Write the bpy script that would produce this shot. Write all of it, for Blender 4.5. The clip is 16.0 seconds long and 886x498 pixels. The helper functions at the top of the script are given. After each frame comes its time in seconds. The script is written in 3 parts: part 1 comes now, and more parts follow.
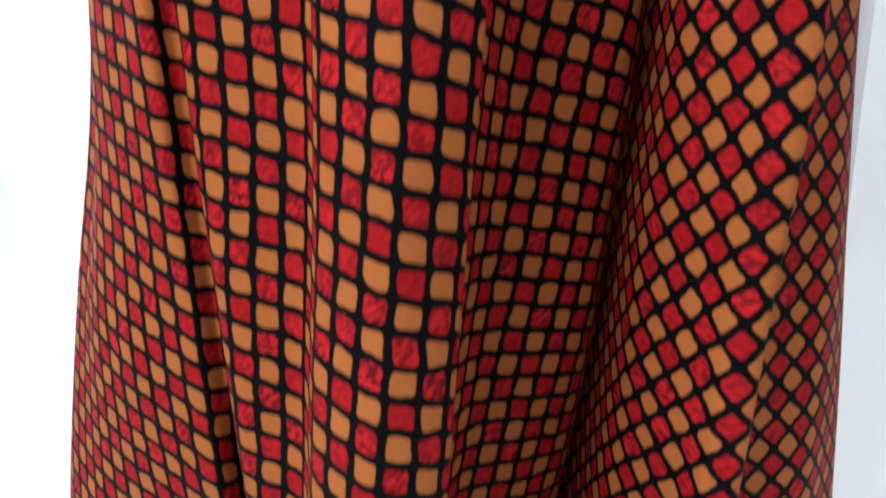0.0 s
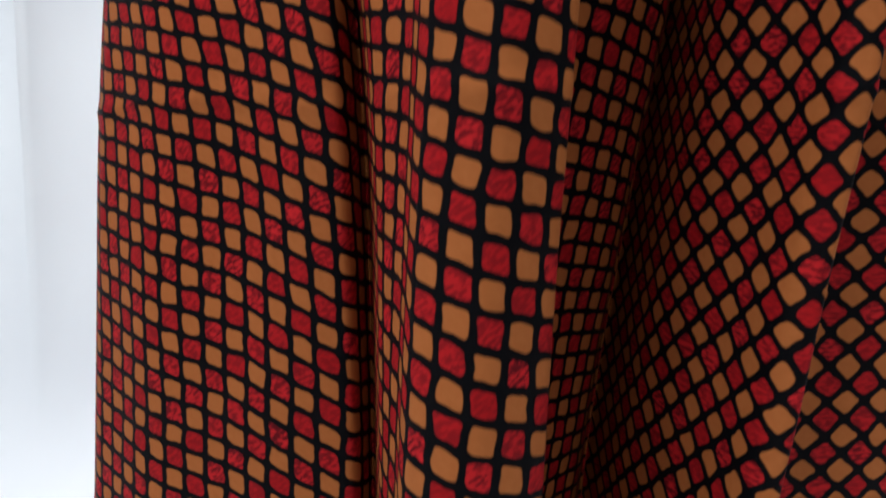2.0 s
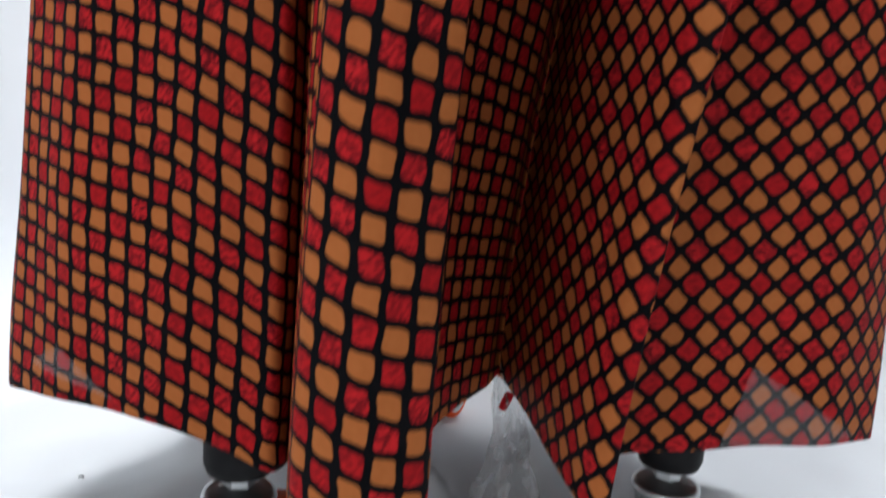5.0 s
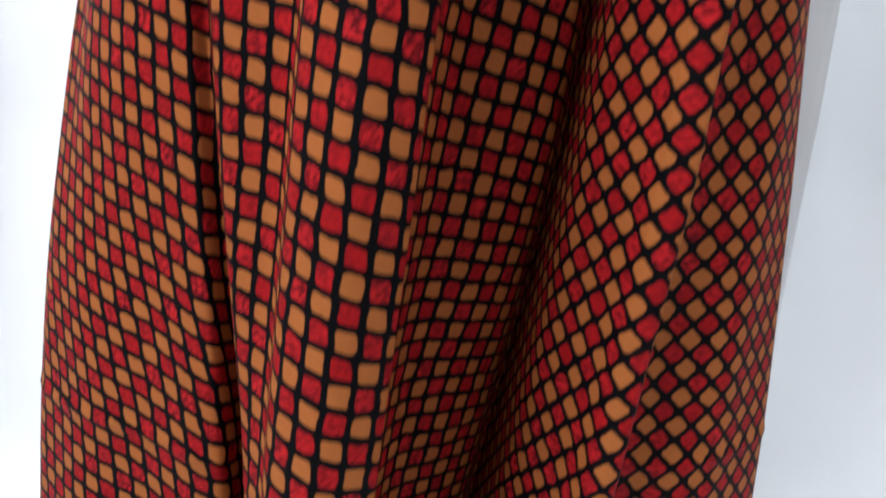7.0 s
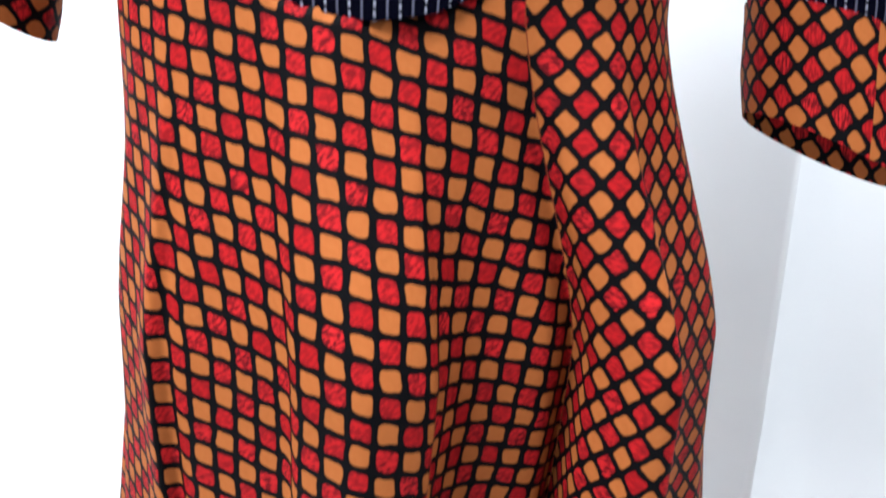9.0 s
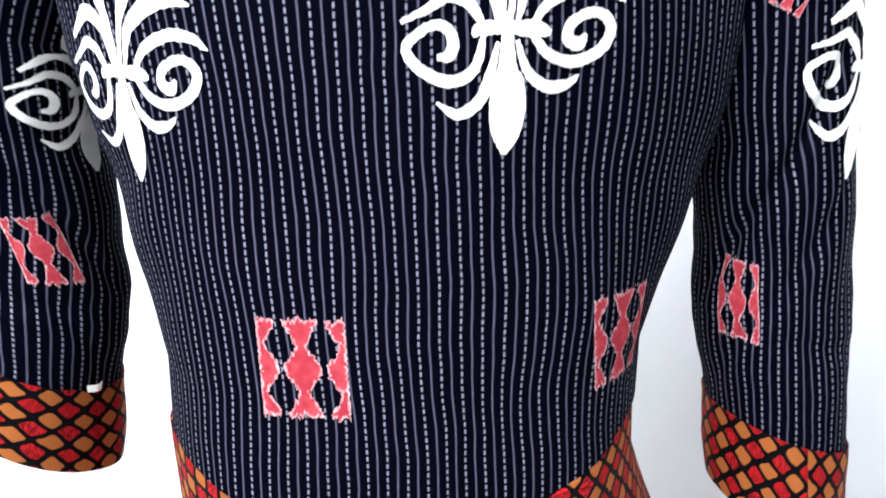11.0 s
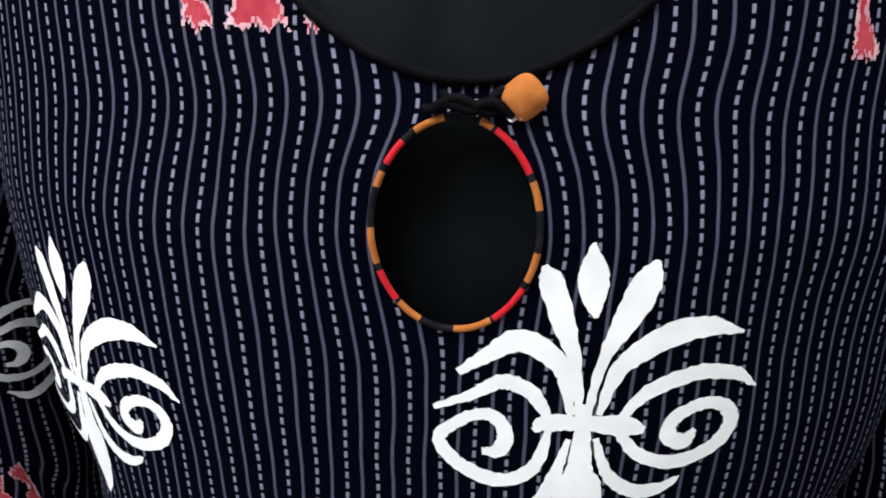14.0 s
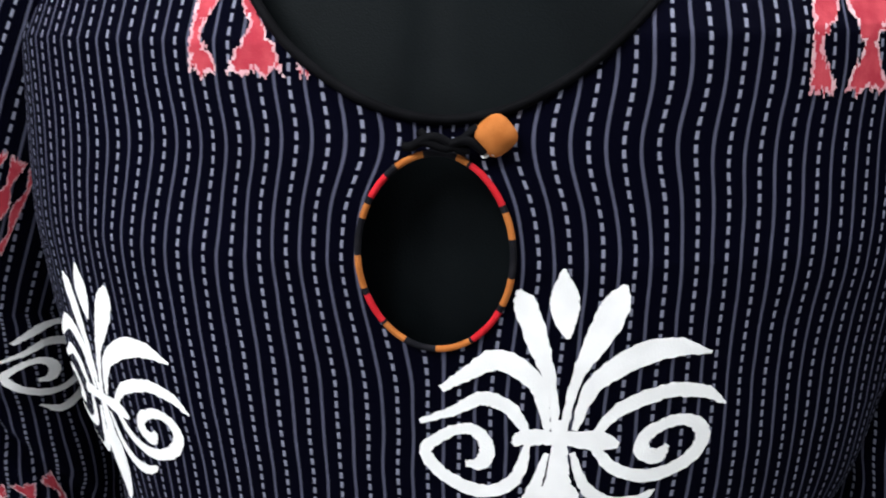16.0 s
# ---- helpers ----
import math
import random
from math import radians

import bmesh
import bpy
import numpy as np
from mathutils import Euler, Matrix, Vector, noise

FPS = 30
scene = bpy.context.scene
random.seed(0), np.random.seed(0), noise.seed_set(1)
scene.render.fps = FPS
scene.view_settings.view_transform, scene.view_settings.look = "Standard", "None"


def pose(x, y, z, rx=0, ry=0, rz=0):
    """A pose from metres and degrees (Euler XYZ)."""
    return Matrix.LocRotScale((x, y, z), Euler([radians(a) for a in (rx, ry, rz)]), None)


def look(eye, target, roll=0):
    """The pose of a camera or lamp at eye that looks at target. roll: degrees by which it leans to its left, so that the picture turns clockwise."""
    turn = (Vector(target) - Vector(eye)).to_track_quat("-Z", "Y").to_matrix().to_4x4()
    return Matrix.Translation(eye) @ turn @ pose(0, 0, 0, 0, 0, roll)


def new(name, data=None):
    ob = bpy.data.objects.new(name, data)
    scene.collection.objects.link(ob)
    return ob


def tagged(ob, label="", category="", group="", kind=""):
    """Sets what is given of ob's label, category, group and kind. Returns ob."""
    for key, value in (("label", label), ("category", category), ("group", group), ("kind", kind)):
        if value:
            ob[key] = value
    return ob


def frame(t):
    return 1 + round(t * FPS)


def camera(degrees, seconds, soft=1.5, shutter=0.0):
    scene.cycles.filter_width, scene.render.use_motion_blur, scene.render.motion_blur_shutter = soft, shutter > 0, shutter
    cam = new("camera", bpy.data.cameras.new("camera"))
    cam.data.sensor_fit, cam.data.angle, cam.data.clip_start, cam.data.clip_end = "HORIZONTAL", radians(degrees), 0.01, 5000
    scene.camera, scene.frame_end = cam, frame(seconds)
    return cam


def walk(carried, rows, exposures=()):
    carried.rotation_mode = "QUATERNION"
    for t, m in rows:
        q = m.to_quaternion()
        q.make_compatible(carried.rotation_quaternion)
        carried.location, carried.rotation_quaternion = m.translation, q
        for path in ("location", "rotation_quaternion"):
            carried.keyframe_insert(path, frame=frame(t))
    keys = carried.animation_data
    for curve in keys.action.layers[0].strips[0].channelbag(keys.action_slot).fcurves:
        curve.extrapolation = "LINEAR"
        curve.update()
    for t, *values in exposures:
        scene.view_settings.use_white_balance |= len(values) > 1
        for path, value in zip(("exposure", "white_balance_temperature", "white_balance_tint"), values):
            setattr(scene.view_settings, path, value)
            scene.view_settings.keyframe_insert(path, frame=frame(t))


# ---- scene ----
import functools

# camera and walk: two stretches of a hand-held glide, down the skirt, up again and over the bodice
cam = camera(61.4, 16.0, soft=1.8, shutter=0.4)
LOW = pose(0.0, -0.42, 0.80, -15, 0, 0)
HIGH = pose(0.015, -0.46, 1.29, -15, 0, 0)
U1, U2 = 1.4, 0.42


def low(t, x, y, z, yaw, pitch, roll):
    return t, LOW @ pose(U1 * x, U1 * y, U1 * z, 90 + pitch, roll, yaw)


def high(t, x, y, z, yaw, pitch, roll):
    return t, HIGH @ pose(U2 * x, U2 * y, U2 * z, 90 + pitch, roll, yaw)


PATHROWS = [
    low(0.0, 0, 0, 0, 0, 0, 0),
    low(0.5, -.002, .01, -.071, -0.5, 0.9, -0.2),
    low(1.0, -.018, .027, -.159, 0.3, 2.2, -0.4),
    low(1.5, -.031, .047, -.214, 0.2, 4.4, -0.4),
    low(2.0, -.039, .065, -.254, -0.2, 6.7, -0.3),
    low(2.5, -.04, .083, -.306, -1.8, 8.3, -1.2),
    low(3.0, -.037, .1, -.352, -2.1, 9.2, -2.4),
    low(3.5, -.039, .102, -.397, -2, 6.6, -3.1),
    low(4.0, -.038, .105, -.416, -3.4, 6, -2.9),
    low(4.5, -.036, .097, -.418, -3.7, 6, -3.5),
    low(5.0, -.023, .08, -.373, -2.9, 5.9, -3.4),
    low(7.5, .01, -.037, -.01, -1.3, -0.2, -3.7),
    low(8.0, .016, -.058, .077, -1.5, -0.1, -2.1),
    high(10.5, 0, -.018, .056, -0.2, -0.5, -0.7),
    high(11.0, .041, -.08, .241, 0.4, -2.5, 1.9),
    high(11.5, .047, -.13, .314, 0.9, -4.4, 0.4),
    high(12.0, .104, -.141, .446, 4.7, -5.9, 1.2),
    high(12.5, .076, -.062, .579, 4.3, -4, 0.3),
    high(13.0, .073, .073, .605, 3.9, -4.5, -0.8),
    high(13.5, .066, .162, .619, 4.7, -5.4, -1.5),
    high(14.0, .053, .166, .62, 5.5, -5.1, -1.6),
    high(14.5, .072, .141, .618, 5.6, -4.9, -1),
    high(15.0, .092, .139, .607, 5.9, -5.1, -1.1),
    high(15.5, .107, .144, .62, 6.6, -4.5, -1.4),
    high(16.0, .099, .129, .633, 8.3, -4, -1.2),
]
walk(cam, PATHROWS, [(0.0, -0.1), (1.0, -0.4), (2.0, -0.75), (3.0, -0.90), (3.6, -0.60), (5.0, -0.60), (7.5, -0.15), (8.0, 0.0), (10.5, 0.1), (11.5, 0.15), (12.0, -0.15), (12.5, -0.55), (13.5, -1.05), (16.0, -1.0)])

# light: a big soft fill added behind the camera, and the room's ceiling lamp
world = bpy.data.worlds.new("world")
scene.world = world
world.use_nodes = True
world.node_tree.nodes["Background"].inputs[0].default_value = (0.8, 0.88, 1.0, 1)
world.node_tree.nodes["Background"].inputs[1].default_value = 0.1


def area(name, eye, target, sx, sy, watts, colour):
    d = bpy.data.lights.new(name, "AREA")
    d.shape, d.size, d.size_y, d.energy, d.color = "RECTANGLE", sx, sy, watts, colour
    ob = new(name, d)
    ob.matrix_world = look(eye, target)
    return ob


# unseen fill from the front left, added to brighten the floor under the skirt
area("front_fill_light", (-1.3, -2.1, 1.15), (0, 0, 0.5), 1.0, 1.2, 20, (0.88, 0.94, 1.0))
area("ceiling_light", (-0.65, -0.78, 2.45), (-0.35, -0.60, 0.0), 0.8, 0.8, 82, (0.93, 0.96, 1.0))
# second overhead lamp, unseen, added to whiten the backdrop and floor
area("backdrop_light", (0.75, 0.10, 2.5), (0.70, 0.12, 0.0), 1.5, 0.4, 58, (0.92, 0.96, 1.0))


# ---- materials ----
class Mat:
    """A node material, with short words for the nodes."""

    def __init__(self, name, rough=0.6, metal=0.0):
        self.m = bpy.data.materials.new(name)
        self.m.use_nodes = True
        self.t = self.m.node_tree
        self.b = self.t.nodes["Principled BSDF"]
        self.b.inputs["Roughness"].default_value = rough
        self.b.inputs["Metallic"].default_value = metal
        self.b.inputs["Specular IOR Level"].default_value = 0.04

    def node(self, kind, **sets):
        n = self.t.nodes.new(kind)
        for k, v in sets.items():
            if k == "op":
                n.operation = v
            elif k == "uv":
                n.uv_map = v
            elif k == "typ":
                n.data_type = v
        return n

    def put(self, socket, v):
        if isinstance(v, bpy.types.NodeSocket):
            self.t.links.new(v, socket)
        else:
            socket.default_value = v

    def math(self, op, a, b=0.0, c=0.0):
        n = self.node("ShaderNodeMath", op=op)
        for i, v in enumerate((a, b, c)):
            self.put(n.inputs[i], v)
        return n.outputs[0]

    def step(self, v, lo, hi):
        n = self.node("ShaderNodeMapRange")
        n.interpolation_type = "SMOOTHSTEP"
        for i, x in enumerate((v, lo, hi, 0.0, 1.0)):
            self.put(n.inputs[i], x)
        return n.outputs[0]

    def mix(self, f, a, b):
        n = self.node("ShaderNodeMix", typ="RGBA")
        self.put(n.inputs[0], f)
        self.put(n.inputs[6], a)
        self.put(n.inputs[7], b)
        return n.outputs[2]

    def noise(self, vec, scale, detail=2.0, rough=0.5):
        n = self.node("ShaderNodeTexNoise")
        self.put(n.inputs["Vector"], vec)
        n.inputs["Scale"].default_value = scale
        n.inputs["Detail"].default_value = detail
        n.inputs["Roughness"].default_value = rough
        return n.outputs[0]

    def uv(self):
        n = self.node("ShaderNodeUVMap", uv="cloth")
        s = self.node("ShaderNodeSeparateXYZ")
        self.t.links.new(n.outputs[0], s.inputs[0])
        return n.outputs[0], s.outputs[0], s.outputs[1]

    def xyz(self, x, y, z=0.0):
        n = self.node("ShaderNodeCombineXYZ")
        for i, v in enumerate((x, y, z)):
            self.put(n.inputs[i], v)
        return n.outputs[0]

    def place(self):
        return self.node("ShaderNodeTexCoord").outputs["Object"]

    def bump(self, h, strength, dist):
        n = self.node("ShaderNodeBump")
        n.inputs["Strength"].default_value = strength
        n.inputs["Distance"].default_value = dist
        self.put(n.inputs["Height"], h)
        self.put(self.b.inputs["Normal"], n.outputs[0])

    def colour(self, v):
        self.put(self.b.inputs["Base Color"], v)


def rgb(r, g, b):
    return (r, g, b, 1.0)


PITCH = 0.0126


def printed_cotton():
    k = Mat("printed_cotton", 0.62)
    vec, u, v = k.uv()
    wob = k.noise(vec, 90.0, 1.0)
    wob2 = k.noise(k.xyz(v, u, 3.0), 90.0, 1.0)
    cu = k.math("ADD", k.math("DIVIDE", u, PITCH), k.math("MULTIPLY_ADD", wob, 0.30, -0.15))
    cv = k.math("ADD", k.math("DIVIDE", v, PITCH), k.math("MULTIPLY_ADD", wob2, 0.30, -0.15))
    iu, iv = k.math("FLOOR", cu), k.math("FLOOR", cv)
    fu = k.math("ABSOLUTE", k.math("SUBTRACT", k.math("SUBTRACT", cu, iu), 0.5))
    fv = k.math("ABSOLUTE", k.math("SUBTRACT", k.math("SUBTRACT", cv, iv), 0.5))
    d = k.math("POWER", k.math("ADD", k.math("POWER", fu, 5.5), k.math("POWER", fv, 5.5)), 1 / 5.5)
    inside = k.math("SUBTRACT", 1.0, k.step(d, 0.350, 0.405))
    odd = k.math("FLOORED_MODULO", k.math("ADD", iu, iv), 2.0)
    white = k.node("ShaderNodeTexWhiteNoise")
    k.put(white.inputs["Vector"], k.xyz(iu, iv))
    rnd = white.outputs["Value"]
    hatch = k.noise(k.xyz(k.math("MULTIPLY", k.math("ADD", u, v), 0.35), k.math("MULTIPLY", k.math("SUBTRACT", u, v), 1.5), rnd), 420.0, 2.0, 0.6)
    hatch = k.step(hatch, 0.42, 0.56)
    red_a = k.mix(rnd, rgb(0.31, 0.008, 0.010), rgb(0.46, 0.016, 0.019))
    red = k.mix(k.math("MULTIPLY", hatch, k.math("MULTIPLY_ADD", rnd, 0.55, 0.45)), red_a, rgb(0.09, 0.004, 0.007))
    orange = k.mix(k.noise(vec, 300.0, 3.0), rgb(0.285, 0.084, 0.022), rgb(0.355, 0.113, 0.034))
    cell = k.mix(odd, red, orange)
    weave = k.noise(vec, 1900.0, 2.0)
    ground = k.mix(weave, rgb(0.0010, 0.0010, 0.0016), rgb(0.0036, 0.0034, 0.0045))
    k.colour(k.mix(inside, ground, cell))
    k.bump(k.math("ADD", weave, k.math("MULTIPLY", k.noise(vec, 45.0, 3.0), 2.0)), 0.25, 0.0008)
    return k.m


def stitched_cotton():
    k = Mat("navy_stitched_cotton", 0.7)
    vec, u, v = k.uv()
    sway = k.math("MULTIPLY_ADD", k.noise(vec, 14.0, 2.0), 0.006, -0.003)
    c = k.math("DIVIDE", k.math("ADD", u, sway), 0.0054)
    i = k.math("FLOOR", c)
    f = k.math("ABSOLUTE", k.math("SUBTRACT", k.math("SUBTRACT", c, i), 0.5))
    odd = k.math("FLOORED_MODULO", i, 2.0)
    jit = k.noise(vec, 700.0, 2.0)
    solid = k.math("SUBTRACT", 1.0, k.step(k.math("MULTIPLY_ADD", jit, 0.03, f), 0.085, 0.155))
    white = k.node("ShaderNodeTexWhiteNoise")
    k.put(white.inputs["Vector"], k.xyz(i, 0.0))
    dv = k.math("FRACT", k.math("ADD", k.math("DIVIDE", v, 0.0042), k.math("MULTIPLY", white.outputs["Value"], 7.0)))
    dash = k.math("SUBTRACT", 1.0, k.step(k.math("ABSOLUTE", k.math("SUBTRACT", dv, 0.5)), 0.27, 0.36))
    dotted = k.math("MULTIPLY", dash, k.math("SUBTRACT", 1.0, k.step(k.math("MULTIPLY_ADD", jit, 0.03, f), 0.095, 0.160)))
    weave = k.noise(vec, 2300.0, 2.0)
    base = k.mix(k.math("MULTIPLY", weave, 1.0), rgb(0.0005, 0.0006, 0.0024), rgb(0.0018, 0.0018, 0.0062))
    base = k.mix(k.step(k.noise(vec, 20.0, 3.0), 0.35, 0.75), base, rgb(0.0012, 0.0012, 0.0040))
    line = k.math("MULTIPLY", k.mix(odd, solid, dotted), 1.0)
    thread = k.mix(odd, rgb(0.068, 0.070, 0.105), rgb(0.185, 0.19, 0.25))
    k.colour(k.mix(line, base, thread))
    k.b.inputs["Specular IOR Level"].default_value = 0.005
    k.bump(k.math("ADD", weave, k.math("MULTIPLY", line, 2.5)), 0.35, 0.0006)
    return k.m


def cloth_mat(name, a, b, rough=0.8, scale=6.0, fine=600.0):
    k = Mat(name, rough)
    vec = k.place()
    f = k.step(k.noise(vec, scale, 4.0), 0.35, 0.7)
    k.colour(k.mix(f, rgb(*a), rgb(*b)))
    k.bump(k.noise(vec, fine, 2.0), 0.2, 0.0008)
    return k.m


def metal_mat(name, col, rough):
    k = Mat(name, rough, 1.0)
    vec = k.place()
    k.colour(k.mix(k.noise(vec, 120.0, 4.0), rgb(*col), rgb(*[c * 0.7 for c in col])))
    k.put(k.b.inputs["Roughness"], k.math("MULTIPLY_ADD", k.noise(vec, 300.0, 3.0), 0.25, rough - 0.1))
    return k.m


M_PRINT = printed_cotton()
M_NAVY = stitched_cotton()
M_IKAT = cloth_mat("red_ikat", (0.33, 0.030, 0.046), (0.44, 0.058, 0.074), 0.75, 130.0, 1500.0)
M_IKAT_EDGE = cloth_mat("pale_ikat_edge", (0.50, 0.22, 0.25), (0.62, 0.42, 0.44), 0.75, 160.0, 1500.0)
M_BIND = [cloth_mat("orange_cloth", (0.36, 0.112, 0.026), (0.44, 0.145, 0.036), 0.7, 200.0, 1500.0), cloth_mat("red_cloth", (0.42, 0.012, 0.018), (0.55, 0.02, 0.03), 0.7, 200.0, 1500.0), cloth_mat("black_cloth", (0.006, 0.006, 0.008), (0.014, 0.013, 0.016), 0.7, 200.0, 1500.0)]
# pale, nearly clear colour that paints a sheen on the skirt
M_SHEEN = cloth_mat("painted_sheen", (0.5, 0.5, 0.52), (0.6, 0.6, 0.62), 0.35, 200.0, 900.0)
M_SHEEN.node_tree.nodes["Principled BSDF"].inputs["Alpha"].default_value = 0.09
M_FILM = cloth_mat("clear_film", (0.38, 0.38, 0.38), (0.70, 0.70, 0.70), 0.22, 90.0, 60.0)
M_FILM.node_tree.nodes["Principled BSDF"].inputs["Alpha"].default_value = 0.42
M_FILM.node_tree.nodes["Principled BSDF"].inputs["Specular IOR Level"].default_value = 0.8
M_WHITE_PRINT = cloth_mat("white_print", (0.82, 0.81, 0.80), (0.90, 0.89, 0.88), 0.75, 60.0, 1500.0)
M_BACK = cloth_mat("white_backdrop_cloth", (0.74, 0.76, 0.79), (0.80, 0.82, 0.84), 0.85, 2.5, 900.0)
M_DUMMY = cloth_mat("black_dummy_cloth", (0.0018, 0.0027, 0.0033), (0.0032, 0.0046, 0.0053), 0.6, 30.0, 1500.0)
M_BLACK = cloth_mat("black_plastic", (0.010, 0.010, 0.011), (0.018, 0.018, 0.019), 0.5, 40.0, 800.0)
M_PIPING = cloth_mat("black_piping", (0.0016, 0.0016, 0.0022), (0.0032, 0.0032, 0.0040), 0.7, 80.0, 1800.0)
M_ZINC = metal_mat("zinc_plate", (0.62, 0.64, 0.65), 0.32)
M_RUBBER = cloth_mat("orange_rubber", (0.80, 0.085, 0.012), (0.86, 0.11, 0.02), 0.45, 30.0, 500.0)
M_WALL = cloth_mat("wall_paint", (0.40, 0.40, 0.39), (0.48, 0.48, 0.47), 0.85, 1.5, 200.0)


# ---- building helpers ----
def mesh_ob(name, verts, faces, mat, parent=None, uvs=None, smooth=True):
    me = bpy.data.meshes.new(name)
    me.from_pydata([tuple(p) for p in verts], [], faces)
    if uvs is not None:
        layer = me.uv_layers.new(name="cloth")
        for loop in me.loops:
            layer.data[loop.index].uv = uvs[loop.vertex_index]
    for p in me.polygons:
        p.use_smooth = smooth
    me.materials.append(mat)
    ob = new(name, me)
    ob.parent = parent
    return ob


def part(name, bm, mat, parent, label="", smooth=True):
    me = bpy.data.meshes.new(name)
    bmesh.ops.recalc_face_normals(bm, faces=bm.faces)
    for f in bm.faces:
        f.smooth = smooth
    bm.to_mesh(me)
    bm.free()
    me.materials.append(mat)
    ob = new(name, me)
    ob.parent = parent
    if label:
        ob["label"] = label
    return ob


def thicken(ob, t):
    m = ob.modifiers.new("thickness", "SOLIDIFY")
    m.thickness, m.offset = t, -1
    return ob


def lerp_table(x, xs, ys):
    return np.interp(x, xs, ys)


def bump(x, c, wl, wr, flat=1.0):
    """A rounded ridge of height 1 with its own run on each side."""
    s = np.where(x < c, (x - c) / wl, (x - c) / wr)
    s = np.clip(s, -1, 1)
    return ((np.cos(np.pi * s) + 1) / 2) ** flat


def lathe(bm, profile, seg=32, m=Matrix.Identity(4)):
    """Turn a profile of (radius, height) round z."""
    rings = []
    for r, h in profile:
        rings.append([bm.verts.new(m @ Vector((r * math.cos(2 * math.pi * i / seg), r * math.sin(2 * math.pi * i / seg), h))) for i in range(seg)])
    for a, b in zip(rings, rings[1:]):
        for i in range(seg):
            bm.faces.new((a[i], a[(i + 1) % seg], b[(i + 1) % seg], b[i]))
    for ring in (rings[0], rings[-1]):
        bm.faces.new(ring)


# ---- the setting ----
# the stand's castors, and its hub
FEET = [(-0.121, -0.042), (0.141, -0.004), (0.0, 0.21)]
HUB_Y = 0.085


def room():
    def slab(name, x0, x1, y0, y1, z0, z1, mat, label):
        bm = bmesh.new()
        bmesh.ops.create_cube(bm, size=1.0)
        bmesh.ops.transform(bm, matrix=Matrix.LocRotScale(((x0 + x1) / 2, (y0 + y1) / 2, (z0 + z1) / 2), None, (x1 - x0, y1 - y0, z1 - z0)), verts=bm.verts)
        return tagged(part(name, bm, mat, None, smooth=False), label, name.split("_")[0], kind="structure")

    slab("wall_north", -2.1, 2.1, 1.2, 1.3, 0, 2.7, M_WALL, "plain off-white painted wall behind the cloth")
    slab("wall_east", 2.1, 2.2, -2.9, 1.3, 0, 2.7, M_WALL, "plain off-white painted side wall")
    slab("wall_west", -2.2, -2.1, -2.9, 1.3, 0, 2.7, M_WALL, "plain off-white painted side wall")
    slab("wall_south", -2.1, 2.1, -3.0, -2.9, 0, 2.7, M_WALL, "plain off-white painted wall behind the viewer")
    slab("ceiling", -2.2, 2.2, -3.0, 1.3, 2.7, 2.8, M_WALL, "plain off-white ceiling")
    slab("floor", -2.2, 2.2, -3.0, 1.3, -0.12, -0.03, M_WALL, "plain off-white floor under the cloth")


def backdrop():
    """White cloth hung behind in soft folds and run out over the floor."""
    nx = 420
    xs = np.linspace(-1.6, 1.6, nx)
    rows, r = [], 0.16
    back = 0.42
    for y in np.linspace(-0.8, back - r, 200):
        rows.append(("floor", y, 0.0))
    for a in np.linspace(0.12, math.pi / 2, 10):
        rows.append(("wall", back - r + r * math.sin(a), r - r * math.cos(a)))
    for z in np.linspace(r + 0.03, 2.4, 70):
        rows.append(("wall", back, z))
    verts = []
    for kind, y, z in rows:
        for x in xs:
            hang = min(1.0, max(0.0, (z - 0.05) / 0.5))
            fold = 0.085 * abs(math.sin(11.0 * x + 0.35 + 0.9 * math.sin(2.3 * x) + 0.1 * z)) ** 0.7 + 0.012 * math.sin(23 * x + 1.0 + 0.4 * z)
            fold += 0.02 * noise.noise((x * 3.0, z * 0.6, 1.3))
            w = noise.noise((x * 2.6, y * 2.6, 4.0)) * 0.014 + noise.noise((x * 7 + 1.5 * y, y * 4, 9.0)) * 0.010 + noise.noise((x * 15, y * 9 + 4 * x, 5.0)) * 0.005
            ridge = abs(noise.noise((x * 4.5 - y * 2.0, y * 2.2 + x, 2.0)))
            w += 0.014 * max(0.0, 1 - ridge * 6)
            # creases drawn towards the middle of the stand
            run = math.atan2(y - 0.02, x - 0.03)
            far = math.hypot(x - 0.03, y - 0.02)
            w += 0.022 * abs(math.sin(3.2 * run + 0.7)) ** 8 * math.exp(-((far - 0.13) / 0.12) ** 2)
            flat = sum(math.exp(-(((x - fx) / 0.06) ** 2 + ((y - fy) / 0.06) ** 2)) for fx, fy in FEET)
            w = (w - 0.004) * max(0.0, 1 - flat) - 0.002
            verts.append((x, y + fold * hang, z + w * (1 - hang)))
    faces = [(j * nx + i, j * nx + i + 1, (j + 1) * nx + i + 1, (j + 1) * nx + i) for j in range(len(rows) - 1) for i in range(nx - 1)]
    ob = mesh_ob("backdrop", verts, faces, M_BACK)
    tagged(ob, "white cotton sheet hung in soft folds and spread on the floor", "backdrop", kind="structure")


# ---- the dress ----
dress = new("dress")
tagged(dress, "long dress with navy stitched bodice and red-orange printed skirt", "dress")

Z_SEAM, Z_HEM = 1.125, 0.095


HEIGHTS = (0.10, 0.25, 0.45, 0.60, 0.80, 0.95)
WAIST_AT = 1.12
PER_FOLD = 20
BIAS = radians(46)
EASE = np.linspace(-0.07, 0.07, 9)


